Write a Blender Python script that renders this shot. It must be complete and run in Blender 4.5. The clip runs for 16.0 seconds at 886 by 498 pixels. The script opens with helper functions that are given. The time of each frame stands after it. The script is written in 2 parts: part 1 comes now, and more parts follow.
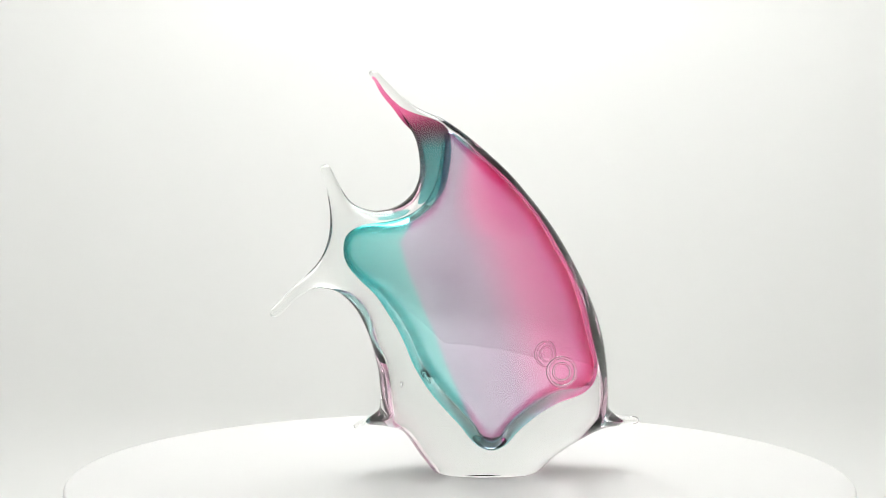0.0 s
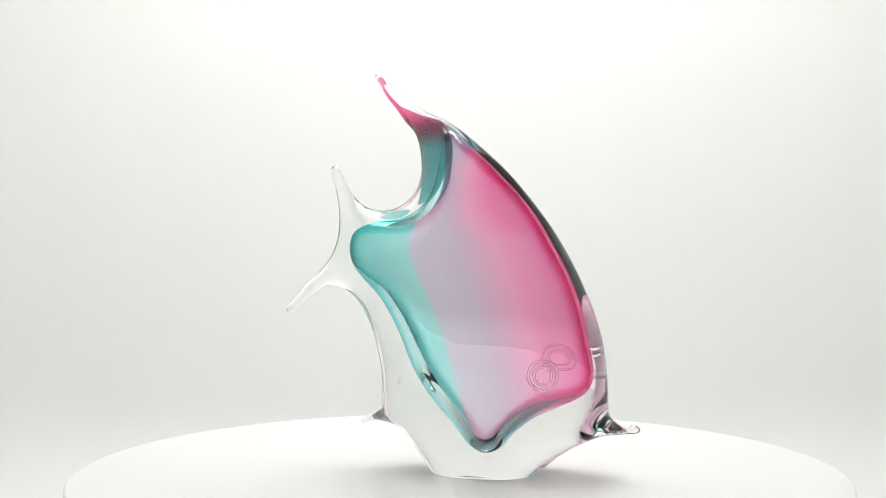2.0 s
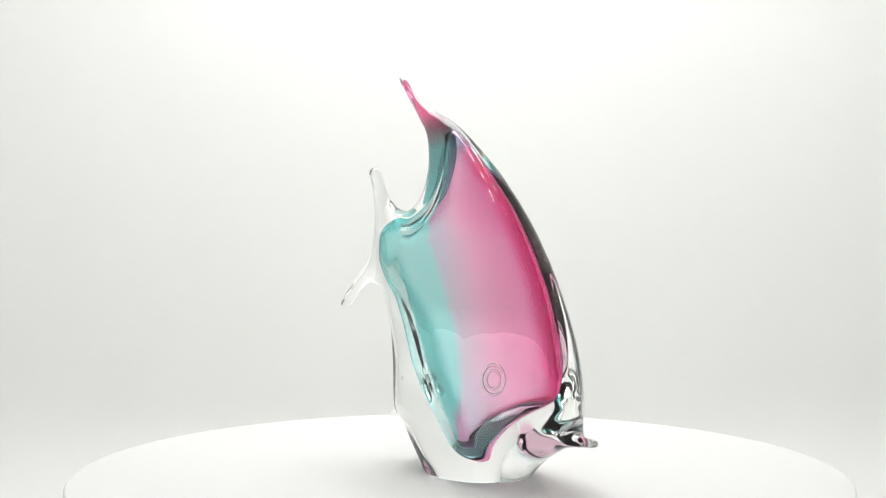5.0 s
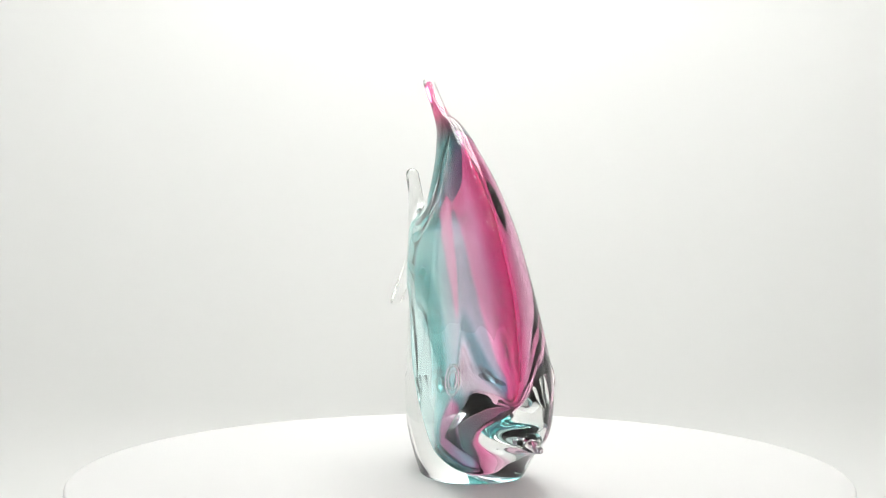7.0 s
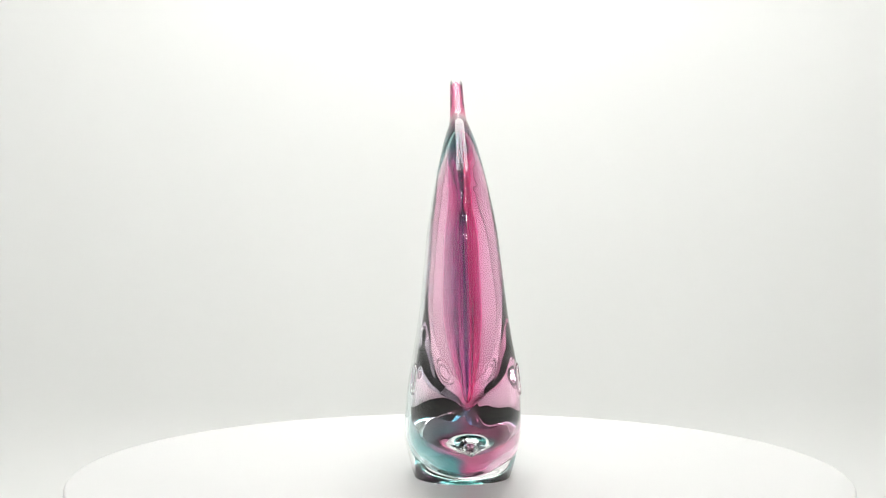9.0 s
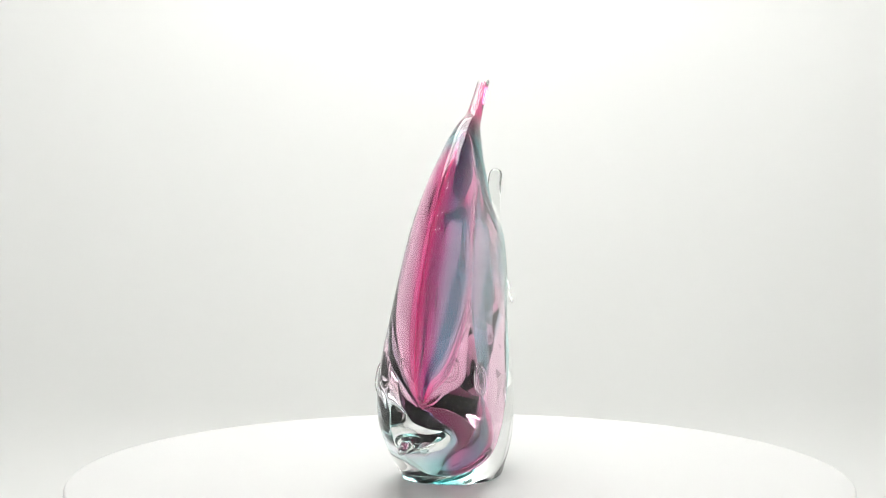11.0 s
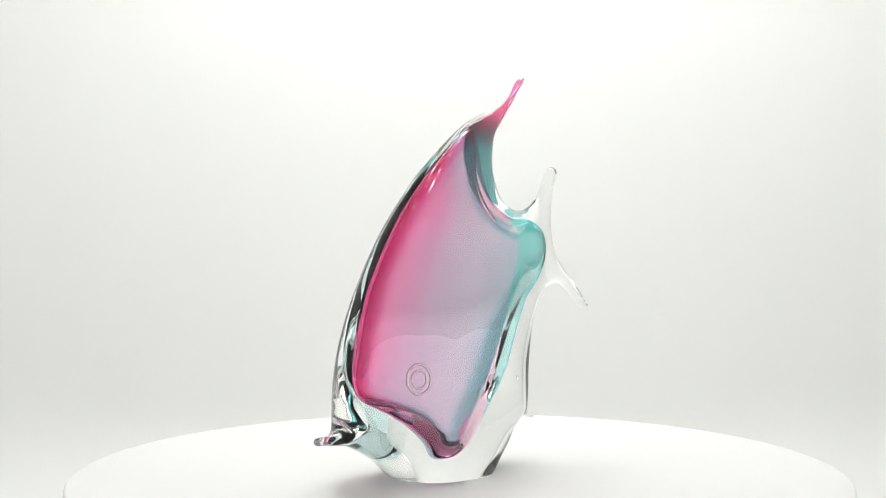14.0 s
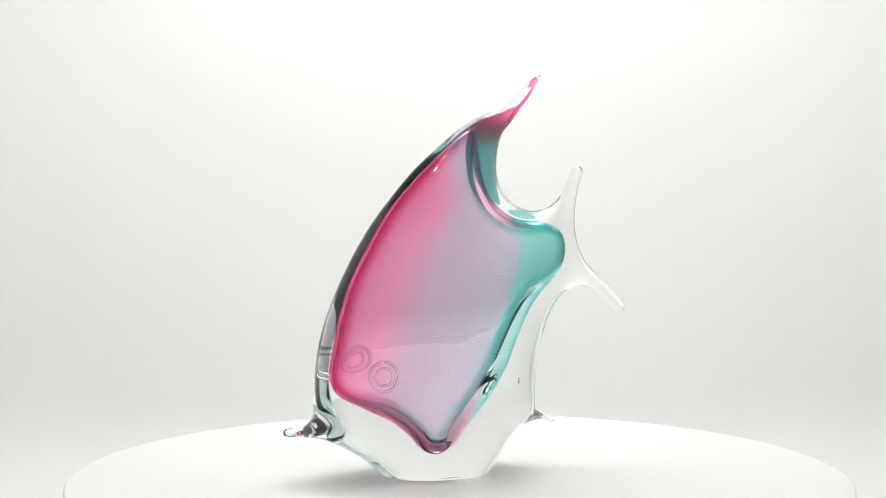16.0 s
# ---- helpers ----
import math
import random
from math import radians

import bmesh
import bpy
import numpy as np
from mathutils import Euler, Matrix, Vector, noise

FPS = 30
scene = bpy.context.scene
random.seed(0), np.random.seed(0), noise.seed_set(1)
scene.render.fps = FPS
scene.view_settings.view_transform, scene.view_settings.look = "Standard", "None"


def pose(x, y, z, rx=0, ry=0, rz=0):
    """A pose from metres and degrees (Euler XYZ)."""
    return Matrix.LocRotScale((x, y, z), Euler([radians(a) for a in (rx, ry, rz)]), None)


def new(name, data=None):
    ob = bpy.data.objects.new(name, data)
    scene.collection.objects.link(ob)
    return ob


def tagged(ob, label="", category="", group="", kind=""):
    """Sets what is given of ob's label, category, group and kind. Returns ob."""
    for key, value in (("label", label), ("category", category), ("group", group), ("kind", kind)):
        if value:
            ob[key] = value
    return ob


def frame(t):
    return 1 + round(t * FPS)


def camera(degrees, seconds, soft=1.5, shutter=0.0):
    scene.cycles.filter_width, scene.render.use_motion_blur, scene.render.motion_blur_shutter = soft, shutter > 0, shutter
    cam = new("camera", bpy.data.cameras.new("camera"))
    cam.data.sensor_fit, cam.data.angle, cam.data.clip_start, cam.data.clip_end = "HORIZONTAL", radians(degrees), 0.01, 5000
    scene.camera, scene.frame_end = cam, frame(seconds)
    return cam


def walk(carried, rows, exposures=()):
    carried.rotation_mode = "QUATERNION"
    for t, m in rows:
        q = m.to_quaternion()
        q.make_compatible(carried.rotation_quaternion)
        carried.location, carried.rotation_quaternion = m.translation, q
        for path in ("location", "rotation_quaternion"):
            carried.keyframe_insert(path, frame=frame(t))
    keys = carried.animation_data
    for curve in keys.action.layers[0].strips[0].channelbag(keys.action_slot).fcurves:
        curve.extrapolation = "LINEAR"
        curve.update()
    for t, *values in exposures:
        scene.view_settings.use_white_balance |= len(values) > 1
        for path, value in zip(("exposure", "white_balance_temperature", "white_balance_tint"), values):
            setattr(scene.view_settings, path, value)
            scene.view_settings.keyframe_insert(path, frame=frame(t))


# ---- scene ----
cam = camera(35.94, 16.0, soft=0.85)
EYE = (0.0, -1.0696, 0.2039)
VIEW = pose(*EYE, 90 - 1.613, 0, 0.663)
walk(cam, [(0.0, VIEW), (16.0, VIEW)])

# ---- light and exposure ----
world = bpy.data.worlds.new("world")
world.use_nodes = True
world.node_tree.nodes["Background"].inputs[0].default_value = (0.9, 0.95, 1.0, 1)
world.node_tree.nodes["Background"].inputs[1].default_value = 0.02
scene.world = world
scene.view_settings.exposure = 0.0
PANEL_POWER = 7.6
LED_POWER = 40.0


# ---- materials ----
def material(name):
    m = bpy.data.materials.new(name)
    m.use_nodes = True
    nt = m.node_tree
    return m, nt, nt.nodes["Principled BSDF"], nt.nodes["Material Output"]


def node(nt, kind, **values):
    n = nt.nodes.new(kind)
    for key, value in values.items():
        n.inputs[key].default_value = value
    return n


def noise_node(nt, scale, detail=4.0):
    co = nt.nodes.new("ShaderNodeTexCoord")
    n = node(nt, "ShaderNodeTexNoise", Scale=scale, Detail=detail)
    nt.links.new(co.outputs["Object"], n.inputs["Vector"])
    return n


def painted(name, colour, other, scale, rough, bump=0.0, bump_scale=300.0, spread=0.08):
    """A dull surface with slow and fine variation."""
    m, nt, bsdf, out = material(name)
    slow = noise_node(nt, scale)
    ramp = nt.nodes.new("ShaderNodeMix")
    ramp.data_type = "RGBA"
    ramp.inputs["A"].default_value = (*colour, 1)
    ramp.inputs["B"].default_value = (*other, 1)
    nt.links.new(slow.outputs["Fac"], ramp.inputs["Factor"])
    nt.links.new(ramp.outputs["Result"], bsdf.inputs["Base Color"])
    fine = noise_node(nt, bump_scale, 2.0)
    rr = node(nt, "ShaderNodeMapRange")
    rr.inputs["To Min"].default_value = rough - spread
    rr.inputs["To Max"].default_value = rough + spread
    nt.links.new(fine.outputs["Fac"], rr.inputs["Value"])
    nt.links.new(rr.outputs["Result"], bsdf.inputs["Roughness"])
    if bump:
        b = node(nt, "ShaderNodeBump", Strength=bump, Distance=0.001)
        nt.links.new(fine.outputs["Fac"], b.inputs["Height"])
        nt.links.new(b.outputs["Normal"], bsdf.inputs["Normal"])
    return m


def glowing(name, colour, power):
    m, nt, bsdf, out = material(name)
    nt.nodes.remove(bsdf)
    e = node(nt, "ShaderNodeEmission", Color=(*colour, 1), Strength=power)
    nt.links.new(e.outputs[0], out.inputs[0])
    return m


def clear_glass(name, colour, ior, rough=0.0):
    m, nt, bsdf, out = material(name)
    nt.nodes.remove(bsdf)
    g = node(nt, "ShaderNodeBsdfGlass", Color=(*colour, 1), Roughness=rough, IOR=ior)
    nt.links.new(g.outputs[0], out.inputs[0])
    return m


def math_node(nt, op, a, b=None):
    n = nt.nodes.new("ShaderNodeMath")
    n.operation = op
    for i, v in enumerate((a, b)):
        if v is None:
            continue
        if isinstance(v, (int, float)):
            n.inputs[i].default_value = v
        else:
            nt.links.new(v, n.inputs[i])
    return n.outputs[0]


def core_glass(name, ior):
    """The tinted wall of the hollow core: teal on one face and pink on the other; both wrap round, teal at the tail and pink at the nose."""
    m, nt, bsdf, out = material(name)
    nt.nodes.remove(bsdf)
    co = nt.nodes.new("ShaderNodeTexCoord")
    sep = nt.nodes.new("ShaderNodeSeparateXYZ")
    nt.links.new(co.outputs["Object"], sep.inputs[0])
    x, y, z = sep.outputs
    wob = node(nt, "ShaderNodeTexNoise", Scale=14.0, Detail=1.0)
    nt.links.new(co.outputs["Object"], wob.inputs["Vector"])
    # place along the fish, growing towards the nose; it bends at the neck and again in the horn
    s = math_node(nt, "ADD", x, math_node(nt, "MULTIPLY", z, CORE_LEAN))
    s = math_node(nt, "SUBTRACT", s, CORE_SHIFT)
    for start, slope, narrow in CORE_BENDS:
        up = math_node(nt, "MAXIMUM", math_node(nt, "SUBTRACT", z, start), 0.0)
        s = math_node(nt, "ADD", s, math_node(nt, "MULTIPLY", up, slope))
        # the bands draw together where the core narrows
        s = math_node(nt, "MULTIPLY", math_node(nt, "ADD", s, 0.03), math_node(nt, "ADD", math_node(nt, "MULTIPLY", up, narrow), 1.0))
        s = math_node(nt, "SUBTRACT", s, 0.03)
    s = math_node(nt, "ADD", s, math_node(nt, "MULTIPLY", math_node(nt, "SUBTRACT", wob.outputs["Fac"], 0.5), 0.010))
    at = math_node(nt, "ADD", math_node(nt, "MULTIPLY", s, 5.0), 0.5)
    faces = []
    for colours in (TEAL_FACE, PINK_FACE):
        r = nt.nodes.new("ShaderNodeValToRGB")
        nt.links.new(at, r.inputs[0])
        stops = r.color_ramp.elements
        for e, (p, c) in zip((stops[0], stops[1]), (colours[0], colours[-1])):
            e.position, e.color = 0.5 + 5 * p, (*c, 1)
        for p, c in colours[1:-1]:
            e = stops.new(0.5 + 5 * p)
            e.color = (*c, 1)
        faces.append(r)
    ramp = nt.nodes.new("ShaderNodeMix")
    ramp.data_type = "RGBA"
    side = node(nt, "ShaderNodeMapRange")
    side.inputs["From Min"].default_value, side.inputs["From Max"].default_value = SIDE - 0.002, SIDE + 0.002
    nt.links.new(y, side.inputs["Value"])
    nt.links.new(side.outputs["Result"], ramp.inputs["Factor"])
    nt.links.new(faces[0].outputs[0], ramp.inputs["A"])
    nt.links.new(faces[1].outputs[0], ramp.inputs["B"])
    g = node(nt, "ShaderNodeBsdfGlass", Roughness=0.0, IOR=ior)
    # tint darkened along the core's edge, painting in the light's longer path there
    edge = nt.nodes.new("ShaderNodeAttribute")
    edge.attribute_name = "edge"
    deep = nt.nodes.new("ShaderNodeGamma")
    nt.links.new(ramp.outputs["Result"], deep.inputs["Color"])
    nt.links.new(math_node(nt, "ADD", math_node(nt, "MULTIPLY", edge.outputs["Fac"], EDGE_DARKEN), 1.0), deep.inputs["Gamma"])
    nt.links.new(deep.outputs[0], g.inputs["Color"])
    nt.links.new(g.outputs[0], out.inputs[0])
    return m


def neck_glass(name):
    """Coloured threads of the body's own index, so they tint the light and do not bend it: teal in the neck, pink in the horn."""
    m, nt, bsdf, out = material(name)
    nt.nodes.remove(bsdf)
    co = nt.nodes.new("ShaderNodeTexCoord")
    sep = nt.nodes.new("ShaderNodeSeparateXYZ")
    nt.links.new(co.outputs["Object"], sep.inputs[0])
    r = nt.nodes.new("ShaderNodeValToRGB")
    nt.links.new(math_node(nt, "MULTIPLY", sep.outputs[2], 3.0), r.inputs[0])
    stops = r.color_ramp.elements
    for e, (z, c) in zip((stops[0], stops[1]), (NECK_COLOURS[0], NECK_COLOURS[-1])):
        e.position, e.color = 3 * z, (*c, 1)
    for z, c in NECK_COLOURS[1:-1]:
        stops.new(3 * z).color = (*c, 1)
    g = nt.nodes.new("ShaderNodeBsdfTransparent")
    nt.links.new(r.outputs[0], g.inputs["Color"])
    nt.links.new(g.outputs[0], out.inputs[0])
    return m


# colours of the neck and horn by height, metres
NECK_COLOURS = ((0.190, (0.62, 0.86, 0.86)), (0.215, (0.37, 0.66, 0.67)), (0.252, (0.30, 0.55, 0.56)), (0.267, (0.42, 0.22, 0.29)), (0.280, (0.88, 0.36, 0.55)), (0.310, (0.92, 0.50, 0.68)))
SIDE = 0.0012
CORE_LEAN, CORE_SHIFT, EDGE_DARKEN = 0.35, 0.047, 2.0
CORE_BENDS = ((0.18, -0.8, 28.0), (0.258, 9.0, 0.0))
# colours of the two faces by place along the fish, metres
TEAL_FACE = ((-0.062, (0.42, 0.76, 0.76)), (-0.030, (0.66, 0.86, 0.86)), (0.018, (0.69, 0.85, 0.87)), (0.052, (0.93, 0.66, 0.79)), (0.085, (0.90, 0.46, 0.66)))
PINK_FACE = ((-0.034, (0.52, 0.80, 0.80)), (-0.029, (0.93, 0.66, 0.79)), (0.000, (0.90, 0.60, 0.745)), (0.040, (0.90, 0.53, 0.70)), (0.080, (0.89, 0.42, 0.63)))

CLEAR = clear_glass("clear_glass", (0.985, 0.99, 0.985), 1.53)
CORE = core_glass("coloured_glass", 1 / 1.53)
NECK = neck_glass("neck_glass")
BUBBLE = clear_glass("air_in_glass", (1, 1, 1), 0.67)
TABLE = painted("white_acrylic", (0.60, 0.60, 0.597), (0.58, 0.58, 0.577), 9.0, 0.42, 0.02, 700.0)
PAPER = painted("white_backdrop_paper", (0.74, 0.745, 0.735), (0.71, 0.715, 0.705), 2.5, 0.85, 0.01, 400.0)
FABRIC = painted("white_tent_fabric", (0.78, 0.78, 0.77), (0.74, 0.74, 0.74), 4.0, 0.9)
PLASTER = painted("grey_plaster", (0.35, 0.35, 0.35), (0.30, 0.30, 0.305), 2.0, 0.9, 0.1, 80.0)
CONCRETE = painted("grey_floor", (0.20, 0.20, 0.20), (0.15, 0.15, 0.15), 3.0, 0.7, 0.1, 60.0)
METAL = painted("white_painted_metal", (0.75, 0.75, 0.75), (0.72, 0.72, 0.72), 20.0, 0.35)
PANEL_LIGHT = glowing("panel_light", (1.0, 0.995, 0.97), PANEL_POWER)
LED_LIGHT = glowing("led_light", (1.0, 0.99, 0.96), LED_POWER)


# ---- mesh helpers ----
def part(name, bm, mat, parent=None, label="", smooth=True):
    me = bpy.data.meshes.new(name)
    bm.to_mesh(me)
    bm.free()
    return mesh_part(name, me, mat, parent, label, smooth)


def mesh_part(name, me, mat, parent=None, label="", smooth=True):
    me.materials.append(mat)
    me.polygons.foreach_set("use_smooth", [smooth] * len(me.polygons))
    ob = new(name, me)
    if parent is not None:
        ob.parent = parent
    if label:
        tagged(ob, label)
    return ob


def box(bm, lo, hi):
    c = [(a + b) / 2 for a, b in zip(lo, hi)]
    d = [b - a for a, b in zip(lo, hi)]
    bmesh.ops.create_cube(bm, size=1.0, matrix=Matrix.Translation(c) @ Matrix.Diagonal((*d, 1)))
    return bm


def turned(profile, steps=160):
    """A closed solid of revolution round z from (radius, height) pairs, first and last on the axis."""
    bm = bmesh.new()
    rings = []
    for r, z in profile:
        if r < 1e-6:
            rings.append([bm.verts.new((0, 0, z))])
        else:
            rings.append([bm.verts.new((r * math.cos(2 * math.pi * i / steps), r * math.sin(2 * math.pi * i / steps), z)) for i in range(steps)])
    for a, b in zip(rings, rings[1:]):
        for i in range(steps):
            j = (i + 1) % steps
            q = [a[i % len(a)], a[j % len(a)], b[j % len(b)], b[i % len(b)]]
            q = list(dict.fromkeys(q))
            if len(q) > 2:
                bm.faces.new(q)
    bmesh.ops.recalc_face_normals(bm, faces=bm.faces[:])
    return bm


def sheet(curve, x0, x1, thick, cols=24):
    """A bent sheet: the (y, z) curve drawn along x, with thickness on its outer side."""
    bm = bmesh.new()
    pts = [Vector((0, *c)) for c in curve]
    rows = []
    for k, p in enumerate(pts):
        d = (pts[min(k + 1, len(pts) - 1)] - pts[max(k - 1, 0)]).normalized()
        n = Vector((0, d.z, -d.y)) * thick
        rows.append([[bm.verts.new((x0 + (x1 - x0) * i / cols, q.y, q.z)) for i in range(cols + 1)] for q in (p, p + n)])
    for (a, a2), (b, b2) in zip(rows, rows[1:]):
        for i in range(cols):
            bm.faces.new((a[i], a[i + 1], b[i + 1], b[i]))
            bm.faces.new((a2[i], b2[i], b2[i + 1], a2[i + 1]))
        bm.faces.new((a[0], b[0], b2[0], a2[0]))
        bm.faces.new((a[cols], a2[cols], b2[cols], b[cols]))
    for (a, a2) in (rows[0], rows[-1]):
        for i in range(cols):
            bm.faces.new((a[i], a2[i], a2[i + 1], a[i + 1]))
    bmesh.ops.recalc_face_normals(bm, faces=bm.faces[:])
    return bm


# ---- the photo tent and the room round it ----
FLOOR_Z = -0.29
BACK_Y, TENT_X, TENT_TOP, FRONT_Y = 0.90, 0.95, 1.15, -0.90


def build_tent():
    r = 0.22
    curve = [(FRONT_Y, FLOOR_Z), (-0.2, FLOOR_Z), (0.2, FLOOR_Z)]
    for i in range(17):
        a = math.pi / 2 * i / 16
        curve.append((BACK_Y - r + r * math.sin(a), FLOOR_Z + r - r * math.cos(a)))
    curve += [(BACK_Y, 0.7), (BACK_Y, TENT_TOP)]
    tagged(part("backdrop", sheet(curve, -TENT_X, TENT_X, 0.004), PAPER),
           "white seamless paper sweep behind the turntable", "backdrop", kind="structure")
    for name, s in (("wall_west", -1), ("wall_east", 1)):
        x = s * TENT_X
        bm = box(bmesh.new(), (min(x, x + s * 0.012) + s * 0.003, FRONT_Y, FLOOR_Z - 0.012), (max(x, x + s * 0.012) + s * 0.003, BACK_Y, TENT_TOP))
        tagged(part(name, bm, FABRIC, smooth=False), "white fabric side of the photo tent", "wall", kind="structure")
    bm = box(bmesh.new(), (-TENT_X, FRONT_Y, TENT_TOP + 0.003), (TENT_X, BACK_Y, TENT_TOP + 0.015))
    tagged(part("ceiling", bm, FABRIC, smooth=False), "white fabric top of the photo tent", "ceiling", kind="structure")


def build_front_bounce():
    """Unseen front cloth added to bounce light; the camera looks through its slot."""
    y0, y1, w, lo, hi = FRONT_Y - 0.012, FRONT_Y - 0.002, 0.10, 0.13, 0.28
    bm = bmesh.new()
    for a, b in (((-TENT_X, y0, FLOOR_Z), (-w, y1, TENT_TOP)), ((w, y0, FLOOR_Z), (TENT_X, y1, TENT_TOP)),
                 ((-w, y0, FLOOR_Z), (w, y1, lo)), ((-w, y0, hi), (w, y1, TENT_TOP))):
        box(bm, a, b)
    tagged(part("front_bounce", bm, FABRIC, smooth=False), "unseen white cloth with a slot, added across the tent front to bounce light", "wall", kind="structure")


def build_room():
    x, y0, y1, lo, hi = 2.2, -2.6, 1.6, -0.9, 1.9
    for name, a, b, mat in (
            ("floor", (-x, y0, lo - 0.1), (x, y1, lo), CONCRETE),
            ("room_ceiling", (-x, y0, hi), (x, y1, hi + 0.1), PLASTER),
            ("wall_north", (-x, y1, lo), (x, y1 + 0.1, hi), PLASTER),
            ("wall_south", (-x, y0 - 0.1, lo), (x, y0, hi), PLASTER),
            ("room_wall_west", (-x - 0.1, y0, lo), (-x, y1, hi), PLASTER),
            ("room_wall_east", (x, y0, lo), (x + 0.1, y1, hi), PLASTER)):
        tagged(part(name, box(bmesh.new(), a, b), mat, smooth=False), "plain grey studio " + name.replace("_", " "), "room", kind="structure")
    # the bench on which the tent stands
    bench = tagged(new("work_bench"), "plain grey work bench under the photo tent", "table")
    top = box(bmesh.new(), (-1.05, -0.95, FLOOR_Z - 0.052), (1.05, 1.08, FLOOR_Z - 0.0125))
    part("bench_top", top, PLASTER, bench, smooth=False)
    for sx in (-1, 1):
        for sy in (-0.88, 1.0):
            part("leg", box(bmesh.new(), (sx * 0.98 - 0.03, sy - 0.03, lo), (sx * 0.98 + 0.03, sy + 0.03, FLOOR_Z - 0.053)), METAL, bench, smooth=False)


def build_lights():
    # large glowing panel added out of view to fill the table and backdrop
    panel = tagged(new("fill_panel"), "square glowing panel added out of view under the tent top as fill light", "lamp")
    panel.location = (0, 0.45, TENT_TOP)
    part("housing", box(bmesh.new(), (-0.44, -0.44, -0.03), (0.44, 0.44, 0.0)), METAL, panel, smooth=False)
    part("diffuser", box(bmesh.new(), (-0.42, -0.42, -0.036), (0.42, 0.42, -0.031)), PANEL_LIGHT, panel, smooth=False)
    for sx in (-1, 1):
        bar = tagged(new("led_bar"), "slim bar with a row of bright light diodes", "lamp", "bars of light diodes")
        bar.matrix_basis = pose(sx * 0.13, -0.05, TENT_TOP - 0.06)
        part("housing", box(bmesh.new(), (-0.025, -0.52, 0.0), (0.025, 0.52, 0.02)), METAL, bar, smooth=False)
        for i in range(7):
            y = -0.45 + i * 0.15
            part("diode", box(bmesh.new(), (-0.010, y - 0.042, -0.006), (0.010, y + 0.042, -0.0005)), LED_LIGHT, bar, smooth=False)


# ---- turntable ----
def build_turntable():
    t = tagged(new("turntable"), "round white turntable with a smooth matte top", "turntable")
    prof = [(0, 0.0)]
    prof += [(0.30 - 0.0022 + 0.0022 * math.sin(a), -0.0022 + 0.0022 * math.cos(a)) for a in (i * math.pi / 12 for i in range(7))]
    prof += [(0.30, -0.020), (0.298, -0.022), (0, -0.022)]
    top = part("platter", turned(prof, 256), TABLE, t)
    prof = [(0, -0.0225), (0.20, -0.0225), (0.205, -0.028), (0.205, FLOOR_Z + 0.003), (0.20, FLOOR_Z), (0, FLOOR_Z)]
    part("base", turned(prof, 96), METAL, t)
    return t


# ---- the glass fish ----
# outline in its middle plane, millimetres: x towards the nose, z up
HORN = [(-70, 310), (-68, 313), (-63, 312), (-49, 298), (-32, 284)]
BROW = [(-13, 276), (5, 264), (23, 249), (41, 232), (59, 211), (74, 191), (88, 168), (99, 146), (108, 124), (114, 102), (117, 79), (118, 60)]
NOSE_FIN = [(119, 48), (128, 42), (141, 41), (142, 36), (128, 34), (114, 32)]
BELLY = [(100, 26), (84, 17), (71, 7), (57, -8), (42, -31), (13, -42), (-8, -31), (-19, -3), (-30, 12), (-43, 30)]
REAR_FIN = [(-53, 34), (-68, 36), (-81, 33), (-82, 37), (-71, 43), (-63, 48)]
BACK = [(-62, 59), (-63, 77), (-67, 95), (-72, 110), (-80, 126), (-91, 138), (-102, 143), (-113, 143)]
TAIL = [(-127, 135), (-139, 123), (-145, 121), (-147, 126), (-130, 144), (-113, 160), (-105, 173), (-101, 188), (-101, 205), (-104, 223),
        (-108, 233), (-107, 239), (-101, 239), (-94, 226), (-87, 214)]
NOTCH = [(-78, 207), (-65, 204), (-50, 207), (-37, 217), (-31, 231), (-31, 245), (-34, 260), (-41, 273), (-49, 285), (-60, 298)]
CORE_FRONT = [(-11, 263), (-4, 262), (17, 243), (39, 221), (57, 199), (72, 174), (84, 151), (93, 125), (98, 98),
              (100, 78), (94, 64), (77, 55), (61, 46), (45, 34)]
CORE_REAR = [(35, 24), (24, 20), (13, 25), (2, 38), (-11, 52), (-22, 66), (-32, 83), (-40, 101), (-49, 118), (-61, 137), (-76, 151), (-86, 162),
             (-89, 174), (-86, 185), (-75, 191), (-54, 192), (-38, 197), (-25, 207), (-18, 219), (-14, 235), (-13, 252)]
NECK_FRONT = [(-65, 309), (-53, 294), (-38, 281), (-17, 272), (-8, 263), (-7, 250), (-9, 235), (-13, 221), (-21, 211), (-33, 203), (-50, 198)]
NECK_REAR = [(-66, 194), (-54, 193), (-40, 197), (-30, 206), (-26, 218), (-25, 231), (-27, 246), (-33, 261), (-44, 274), (-57, 290), (-67, 307)]
# half thickness of the body at heights
WIDE_Z = [-0.06, -0.02, 0.0, 0.015, 0.030, 0.045, 0.060, 0.080, 0.103, 0.125, 0.1475, 0.192, 0.236, 0.258, 0.280, 0.302, 0.33]
WIDE_H = [0.022, 0.031, 0.0365, 0.0415, 0.0440, 0.0443, 0.0430, 0.0400, 0.0358, 0.0322, 0.0298, 0.0256, 0.0182, 0.0130, 0.0074, 0.0056, 0.005]
# half thickness of the coloured hollow at heights
CORE_Z = [-0.02, 0.0, 0.02, 0.04, 0.06, 0.08, 0.10, 0.125, 0.15, 0.19, 0.236, 0.258, 0.28, 0.33]
CORE_H = [0.008, 0.0106, 0.0137, 0.0167, 0.0187, 0.0198, 0.0203, 0.0205, 0.0197, 0.0165, 0.0103, 0.0066, 0.004, 0.003]



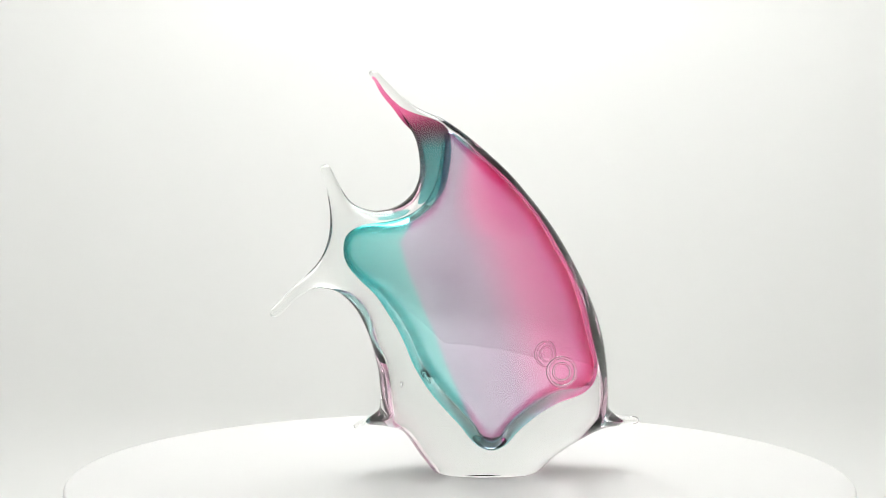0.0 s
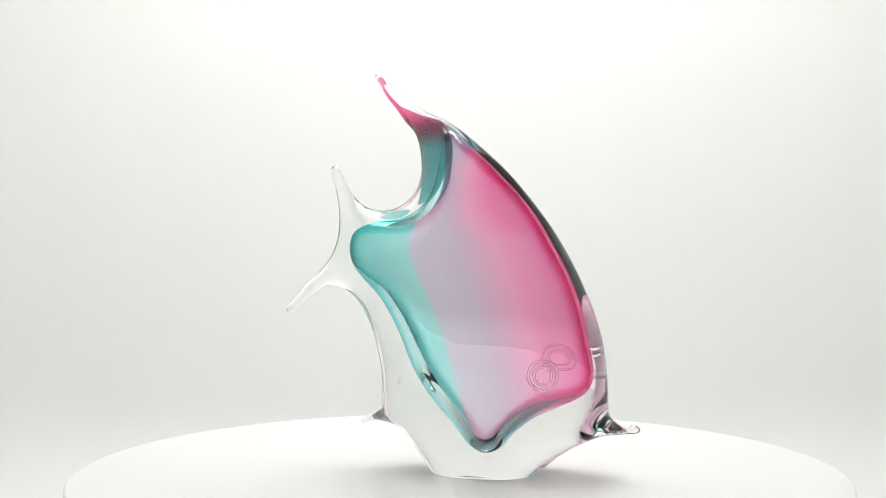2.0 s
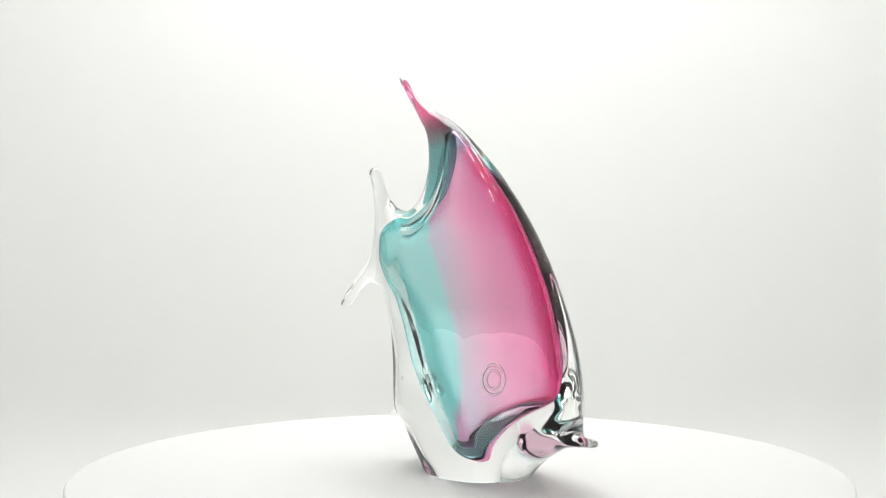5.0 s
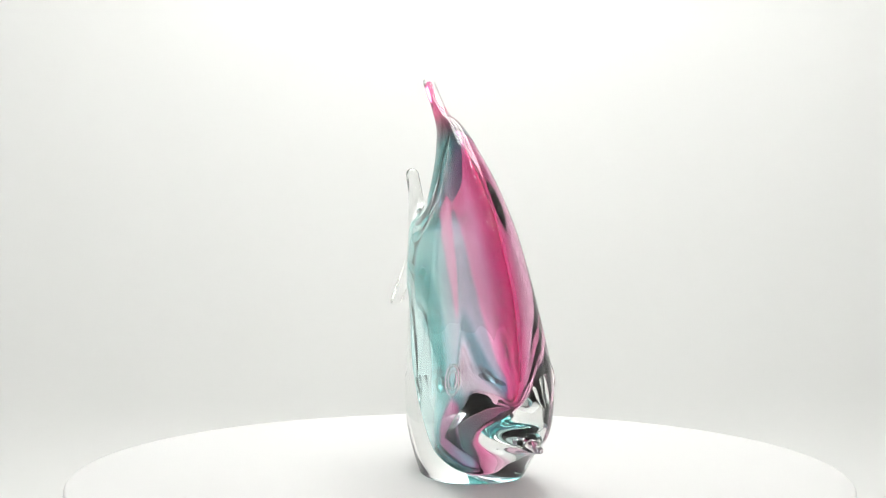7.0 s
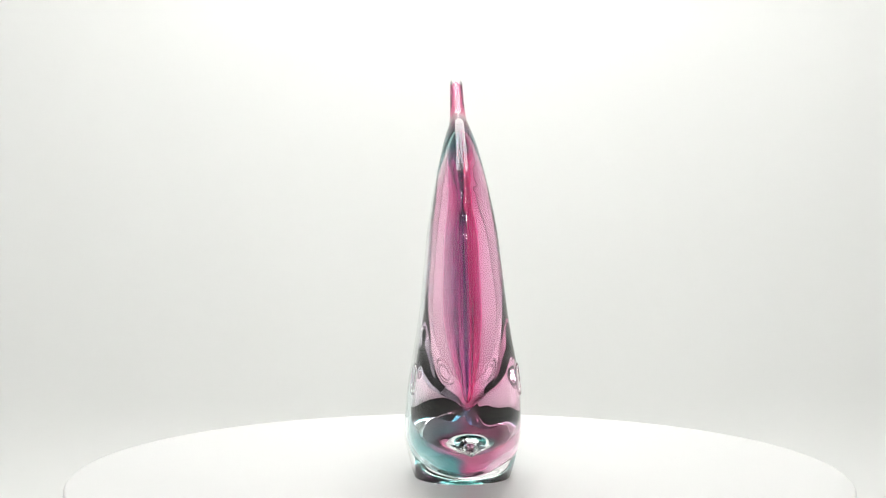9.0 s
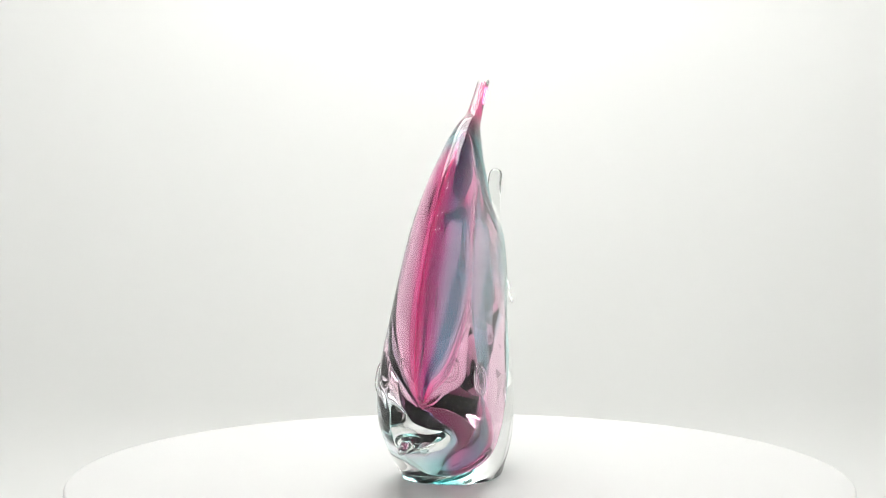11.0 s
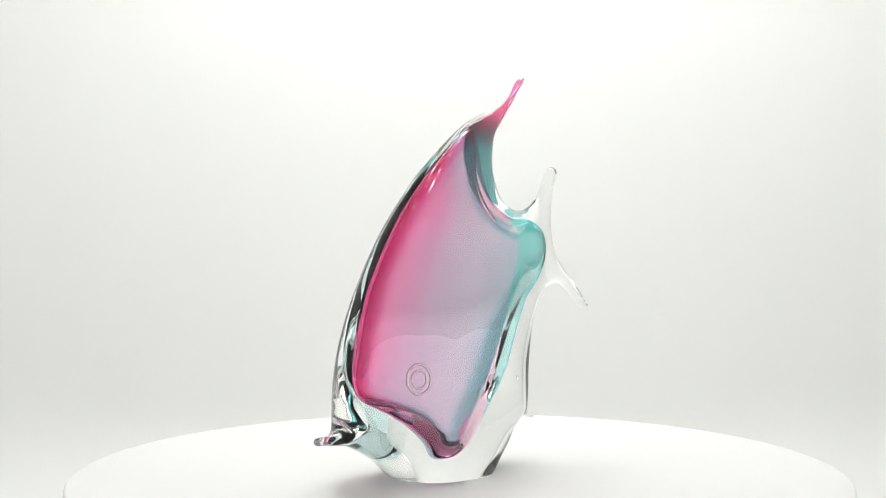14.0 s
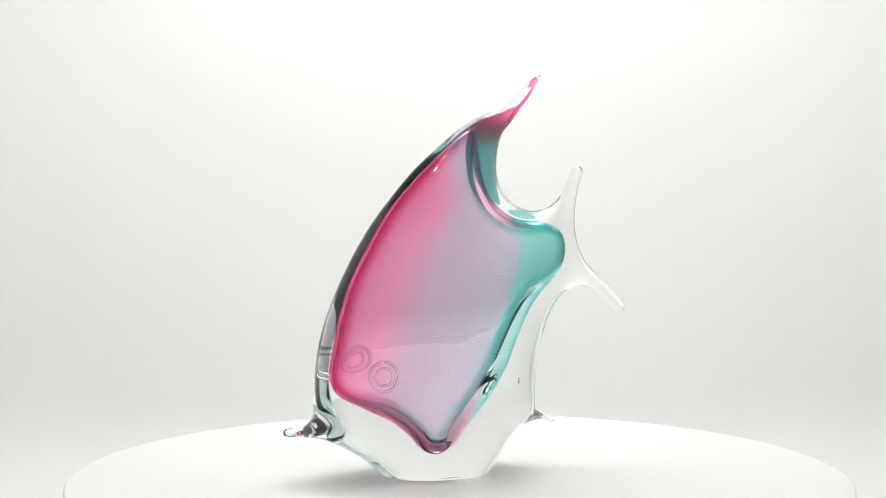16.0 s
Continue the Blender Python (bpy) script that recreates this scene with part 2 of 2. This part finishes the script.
def rounded(points, step=6):
    """A smooth closed curve through points given in millimetres."""
    p = np.array(points, float) / 1000
    n = len(p)
    u = np.linspace(0, 1, step, endpoint=False)[:, None]
    out = []
    for i in range(n):
        a, b, c, d = p[i - 1], p[i], p[(i + 1) % n], p[(i + 2) % n]
        out.append(0.5 * (2 * b + (c - a) * u + (2 * a - 5 * b + 4 * c - d) * u ** 2 + (3 * b - a - 3 * c + d) * u ** 3))
    return np.concatenate(out)


def inside_distance(poly, X, Z):
    """Signed distance to a closed curve, positive inside."""
    best = np.full(X.shape, 9.0)
    odd = np.zeros(X.shape, bool)
    for (ax, az), (bx, bz) in zip(poly, np.roll(poly, -1, 0)):
        dx, dz = bx - ax, bz - az
        k = np.clip(((X - ax) * dx + (Z - az) * dz) / (dx * dx + dz * dz + 1e-15), 0, 1)
        best = np.minimum(best, (X - ax - k * dx) ** 2 + (Z - az - k * dz) ** 2)
        if az != bz:
            odd ^= ((az > Z) != (bz > Z)) & (X < ax + (Z - az) * dx / dz)
    return np.sqrt(best) * np.where(odd, 1, -1)


def blur(a, n):
    for _ in range(n):
        a = (a + np.roll(a, 1, 0) + np.roll(a, -1, 0)) / 3
        a = (a + np.roll(a, 1, 1) + np.roll(a, -1, 1)) / 3
    return a


def smoothstep(a, b, x):
    t = np.clip((x - a) / (b - a), 0, 1)
    return t * t * (3 - 2 * t)


def swell(poly, xs, zs):
    """A dome over the inside of a curve: zero on it, rounded at the rim, negative outside."""
    X, Z = np.meshgrid(xs, zs, indexing="ij")
    d = inside_distance(poly, X, Z)
    h = xs[1] - xs[0]
    mask = d > 0
    u = np.where(mask, np.minimum(d, 0.03) * 0.03, 0)
    rb = (np.add.outer(np.arange(len(xs)), np.arange(len(zs))) % 2).astype(bool)
    red, black = mask & rb, mask & ~rb
    for _ in range(420):
        for m in (red, black):
            s = (np.roll(u, 1, 0) + np.roll(u, -1, 0) + np.roll(u, 1, 1) + np.roll(u, -1, 1) + h * h) / 4
            u = np.where(m, u + 1.945 * (s - u), u)
    for _ in range(12):
        u = np.where(mask, (np.roll(u, 1, 0) + np.roll(u, -1, 0) + np.roll(u, 1, 1) + np.roll(u, -1, 1) + h * h) / 8 + u / 2, u)
    near = (d > 0.5 * h) & (d < 0.006)
    q = blur(np.where(near, u, 0), 6) / (blur(np.where(near, d, 0), 6) + 1e-9)
    for _ in range(12):
        q = np.where(q > 1e-4, q, blur(q, 2))
    k = smoothstep(0.002, 0.005, d)
    return X, Z, d, d * q * (1 - k) + u * k


def blunt(u, rim):
    """A rounded rim of that depth round a dome, running into a flat middle."""
    peak = np.convolve(np.pad(np.maximum(u.max(0), 4e-6), 26, mode="edge"), np.hanning(53) / np.hanning(53).sum(), "valid")
    L = np.sqrt(2 * peak)[None, :]
    deep = L * (1 - np.sqrt(1 - np.clip(u / peak[None, :], 0, 1)))
    r = np.clip(deep / np.minimum(rim, L), 0, 1)
    return np.sqrt(1 - (1 - r) ** 2)


def carry_out(G, d, h):
    """Smooths a field at the rim and carries it on outside with the same slope."""
    near = (d > 0.6 * h) & (d < 0.005)
    q = blur(np.where(near, G, 0), 4) / (blur(np.where(near, d, 0), 4) + 1e-12)
    for _ in range(10):
        q = np.where(q > 1e-5, q, blur(q, 2))
    k = smoothstep(0.0012, 0.0035, d)
    return blur(d * q * (1 - k) + G * k, 2)


def net(field, xs, ys, zs):
    """Surface net of the zero level of a field that is negative inside: vertices and quads."""
    neg = field < 0
    c = np.zeros(tuple(n - 1 for n in field.shape), np.int8)
    corner = [(i, j, k) for i in (0, 1) for j in (0, 1) for k in (0, 1)]
    cut = lambda a, o: a[o[0]:a.shape[0] - 1 + o[0], o[1]:a.shape[1] - 1 + o[1], o[2]:a.shape[2] - 1 + o[2]]
    for o in corner:
        c += cut(neg, o)
    act = np.argwhere((c > 0) & (c < 8))
    idx = np.full(c.shape, -1, np.int64)
    idx[tuple(act.T)] = np.arange(len(act))
    val = {o: field[tuple((act + o).T)] for o in corner}
    pos, cnt = np.zeros((len(act), 3)), np.zeros(len(act))
    for a in corner:
        for ax in range(3):
            if a[ax]:
                continue
            b = tuple(1 if i == ax else a[i] for i in range(3))
            va, vb = val[a], val[b]
            hit = (va < 0) != (vb < 0)
            t = np.where(hit, va / np.where(hit, va - vb, 1), 0)
            p = np.tile(np.array(a, float), (len(act), 1))
            p[:, ax] = t
            pos += p * hit[:, None]
            cnt += hit
    pos = act + pos / cnt[:, None]
    verts = np.stack([np.interp(pos[:, i], np.arange(len(g)), g) for i, g in enumerate((xs, ys, zs))], 1)
    quads = []
    for ax in range(3):
        lo = [slice(None)] * 3
        hi = [slice(None)] * 3
        lo[ax], hi[ax] = slice(0, -1), slice(1, None)
        a, b = neg[tuple(lo)], neg[tuple(hi)]
        e = np.argwhere(a != b)
        flip = a[tuple(e.T)]
        o1, o2 = [i for i in range(3) if i != ax]
        q = []
        for s1, s2 in ((0, 0), (1, 0), (1, 1), (0, 1)):
            n = e.copy()
            n[:, o1] -= s1
            n[:, o2] -= s2
            q.append(idx[tuple(n.T)])
        q = np.stack(q, 1)
        if ax == 1:
            flip = ~flip
        q[flip] = q[flip][:, ::-1]
        quads.append(q)
    quads = np.concatenate(quads)
    a, b, c = (verts[quads[:, i]] for i in (0, 1, 2))
    if (a * np.cross(b, c)).sum() < 0:
        quads = quads[:, ::-1]
    return verts, quads


def relax(v, q, rounds):
    """Smooths a net without shrinking it."""
    e = np.concatenate([q[:, [0, 1]], q[:, [1, 2]], q[:, [2, 3]], q[:, [3, 0]]])
    deg = np.bincount(e[:, 0], minlength=len(v))[:, None]
    for i in range(rounds):
        for f in (0.5, -0.53):
            m = np.stack([np.bincount(e[:, 0], v[e[:, 1], k], len(v)) for k in range(3)], 1) / deg
            v = v + f * (m - v)
    return v


def sample(A, v, xs, zs):
    """A field of the middle plane, read between its grid points."""
    fx = np.clip((v[:, 0] - xs[0]) / (xs[1] - xs[0]), 0, len(xs) - 1.001)
    fz = np.clip((v[:, 2] - zs[0]) / (zs[1] - zs[0]), 0, len(zs) - 1.001)
    i, k = fx.astype(int), fz.astype(int)
    a, b = fx - i, fz - k
    return (A[i, k] * (1 - a) + A[i + 1, k] * a) * (1 - b) + (A[i, k + 1] * (1 - a) + A[i + 1, k + 1] * a) * b


def settle(v, G, xs, zs, rounds=3):
    """Draws the net's points onto y * y = G, and gives the normals there."""
    gx, gz = np.gradient(G, xs[1] - xs[0])
    for i in range(rounds + 1):
        f = v[:, 1] ** 2 - sample(G, v, xs, zs)
        n = np.stack([-sample(gx, v, xs, zs), 2 * v[:, 1], -sample(gz, v, xs, zs)], 1)
        n2 = (n * n).sum(1) + 1e-12
        if i < rounds:
            step = f[:, None] * n / n2[:, None]
            size = np.sqrt((step * step).sum(1))[:, None]
            v = v - step * np.minimum(1, 0.0008 / (size + 1e-9))
    return v, n / np.sqrt(n2)[:, None]


def to_mesh(name, v, q, normals=None):
    me = bpy.data.meshes.new(name)
    me.from_pydata(v.tolist(), [], q.tolist())
    me.update()
    if normals is not None:
        own = np.zeros(len(v) * 3)
        me.vertex_normals.foreach_get("vector", own)
        own = own.reshape(-1, 3)
        k = smoothstep(0.80, 0.92, (own * normals).sum(1))[:, None]
        mixed = own * (1 - k) + normals * k
        mixed /= np.sqrt((mixed * mixed).sum(1))[:, None]
        me.polygons.foreach_set("use_smooth", [True] * len(me.polygons))
        me.normals_split_custom_set_from_vertices(mixed.tolist())
    return me


def ring(bm, centre, normal, big, small, squash=1.0):
    n = Vector(normal).normalized()
    a = n.cross(Vector((0, 0, 1))).normalized()
    b = n.cross(a)
    N, M = 72, 10
    vs = [[bm.verts.new(Vector(centre) + (a * math.cos(i * 2 * math.pi / N) + b * math.sin(i * 2 * math.pi / N)) * (big + small * math.cos(j * 2 * math.pi / M))
                        + n * small * squash * math.sin(j * 2 * math.pi / M)) for j in range(M)] for i in range(N)]
    for i in range(N):
        for j in range(M):
            bm.faces.new((vs[i][j], vs[(i + 1) % N][j], vs[(i + 1) % N][(j + 1) % M], vs[i][(j + 1) % M]))


def build_fish():
    fish = tagged(new("glass_fish"), "clear glass angelfish sculpture with teal and pink core on the turntable", "sculpture")
    h = 0.0009
    xs = np.arange(-0.154, 0.152, h)
    zs = np.arange(-0.052, 0.322, h)
    outline = rounded(HORN + BROW + NOSE_FIN + BELLY + REAR_FIN + BACK + TAIL + NOTCH)
    X, Z, d, u = swell(outline, xs, zs)
    fine = np.interp(np.arange(-0.1, 0.4, h), WIDE_Z, WIDE_H)
    fine = np.convolve(fine, np.hanning(35) / np.hanning(35).sum(), "same")
    wide = np.interp(zs, np.arange(-0.1, 0.4, h), fine)
    top = np.sqrt(np.maximum(np.where(np.abs(X) < 0.099, u, 0).max(0), 4e-6))
    s = wide / top
    s = np.convolve(np.pad(s, 12, mode="edge"), np.hanning(25) / np.hanning(25).sum(), "valid")
    S = np.tile(s, (len(xs), 1))
    thin = np.maximum(smoothstep(0.122, 0.138, X), smoothstep(-0.062, -0.078, X) * smoothstep(0.070, 0.050, Z))
    S = S * (1 - thin) + 1.3 * thin
    crown = S * S * u
    peak = np.convolve(np.pad(top ** 2, 12, mode="edge"), np.hanning(25) / np.hanning(25).sum(), "valid")
    dome = np.clip(u / peak[None, :], 0, 1)
    W = np.tile(wide, (len(xs), 1))
    front = W * blunt(u, RIM) * (1 - (1 - FLAT) * (1 - dome) ** 2)
    rear = W * (0.24 * np.sqrt(1 - (1 - np.clip(d / 0.013, 0, 1)) ** 2) + 0.76 * dome ** 0.55)
    k = smoothstep(-0.045, 0.035, X) * (0.3 + 0.7 * smoothstep(0.02, 0.10, Z))
    H = front * k + rear * (1 - k)
    lens = np.where(d > 0, H * H, 0)
    plate = 0.0066 ** 2 * np.where(d > 0, 1 - (1 - np.clip(d / 0.0068, 0, 1)) ** 2, 2 * d / 0.0068)
    flat = np.maximum(smoothstep(-0.050, -0.112, X), smoothstep(0.258, 0.290, Z))
    G = (lens * (1 - thin) + crown * thin) * (1 - flat) + plate * flat

    G = carry_out(G, d, h)
    ys = np.arange(-0.050, 0.0501, h)
    keep = zs > -0.004
    y2 = ys[None, :, None] ** 2
    g = G[:, keep][:, None, :]
    F = (y2 - g) / (2 * np.sqrt(y2 + np.maximum(g, 4e-6)))
    F = np.maximum(F, (0.0006 - zs[keep])[None, None, :]).astype(np.float32)
    v, q = net(F, xs, ys, zs[keep])
    v = relax(v, q, 20)
    w, n = settle(v, G, xs, zs)
    foot = smoothstep(0.0035, 0.006, v[:, 2])[:, None]
    v, n = v * (1 - foot) + w * foot, np.where(foot > 0.5, n, 0)
    v[:, 2] -= v[:, 2].min() - 0.0004
    v[:, 1] += SIDE
    mesh_part("body", to_mesh("body", v, q, n), CLEAR, fish, "thick clear glass body with horn, tail and fins")

    # the hollow core with its coloured wall

    Xc, Zc, dc, uc = swell(rounded(CORE_FRONT + CORE_REAR), xs, zs)
    half = np.interp(zs, CORE_Z, CORE_H)
    half = np.convolve(np.pad(half, 17, mode="edge"), np.hanning(35) / np.hanning(35).sum(), "valid")
    Gc = (half[None, :] * blunt(uc, CORE_RIM) * (CORE_EDGE + (1 - CORE_EDGE) * blunt(uc, 0.055))) ** 2
    Gc = carry_out(np.where(dc > 0, Gc, 0), dc, h)
    keep = zs > 0.004
    g = np.where(Gc == 0, -1e-6, Gc)[:, keep][:, None, :]
    F = ((y2 - g) / (2 * np.sqrt(y2 + np.maximum(g, 4e-6)))).astype(np.float32)
    v, q = net(F, xs, ys, zs[keep])
    v = relax(v, q, 20)
    v, n = settle(v, np.where(Gc == 0, -1e-6, Gc), xs, zs)
    # mask for the painted edge darkening, strongest on the core's outline
    edge = np.exp(-(np.maximum(sample(dc, v, xs, zs), 0) / 0.004) ** 2)
    mid = v[q].mean(1)
    v[:, 1] += SIDE
    side = mid[:, 0] + CORE_LEAN * mid[:, 2] - CORE_SHIFT + np.where(mid[:, 1] > 0, 0.031, -0.030)
    for start, slope, narrow in CORE_BENDS:
        side = side + slope * np.maximum(mid[:, 2] - start, 0)
    pink = side > 0
    for name, pick, label in (("teal_core", ~pink, "teal glass towards the tail"), ("pink_core", pink, "pink glass towards the nose")):
        used, inv = np.unique(q[pick], return_inverse=True)
        me = to_mesh(name, v[used], inv.reshape(-1, 4), n[used])
        me.attributes.new("edge", "FLOAT", "POINT").data.foreach_set("value", edge[used])
        mesh_part(name, me, CORE, fish, label)

    # the coloured threads in the neck and horn
    Xn, Zn, dn, un = swell(rounded(NECK_FRONT + NECK_REAR), xs, zs)
    Gn = carry_out(np.where(dn > 0, np.minimum(3.0 * un, 0.6 * np.maximum(G, 0)), 0), dn, h)
    keep = zs > 0.16
    g = Gn[:, keep][:, None, :]
    F = ((y2 - g) / (2 * np.sqrt(y2 + np.maximum(g, 4e-6)))).astype(np.float32)
    v, q = net(F, xs, ys, zs[keep])
    v = relax(v, q, 20)
    v[:, 1] += SIDE
    mesh_part("neck_layer", to_mesh("neck_layer", v, q), NECK, fish, "teal and pink glass drawn into the horn")

    # pressed ring eyes on both faces
    ix, iz = np.argmin(abs(xs - 0.0762)), np.argmin(abs(zs - 0.081))
    gx, gz = np.gradient(np.sqrt(np.maximum(G, 1e-8)), h)
    for sy in (-1, 1):
        c = (xs[ix], SIDE + sy * math.sqrt(G[ix, iz]), zs[iz])
        n = (-gx[ix, iz], sy, -gz[ix, iz])
        bm = bmesh.new()
        ring(bm, c, n, 0.0108, 0.0012, 0.7)
        ring(bm, c, n, 0.0066, 0.0010, 0.7)
        part("eye", bm, CLEAR, fish, "round pressed glass eye")
    bm = bmesh.new()
    bmesh.ops.create_uvsphere(bm, u_segments=16, v_segments=10, radius=0.0012, matrix=pose(-0.0405, 0, 0.069) @ Matrix.Diagonal((0.8, 0.8, 1.9, 1)))
    part("air_bubble", bm, BUBBLE, fish, "tiny trapped air bubble")
    return fish


CORE_RIM, CORE_EDGE = 0.024, 0.52
RIM, FLAT = 0.030, 0.84
build_tent()
build_front_bounce()
build_room()
build_lights()
TURNTABLE = build_turntable()
FISH = build_fish()


def motions():
    rows = [(float(t), pose(0, 0, 0, 0, 0, 3.14 - 10.005 * t)) for t in range(17)]
    walk(TURNTABLE, rows)
    walk(FISH, rows)


motions()
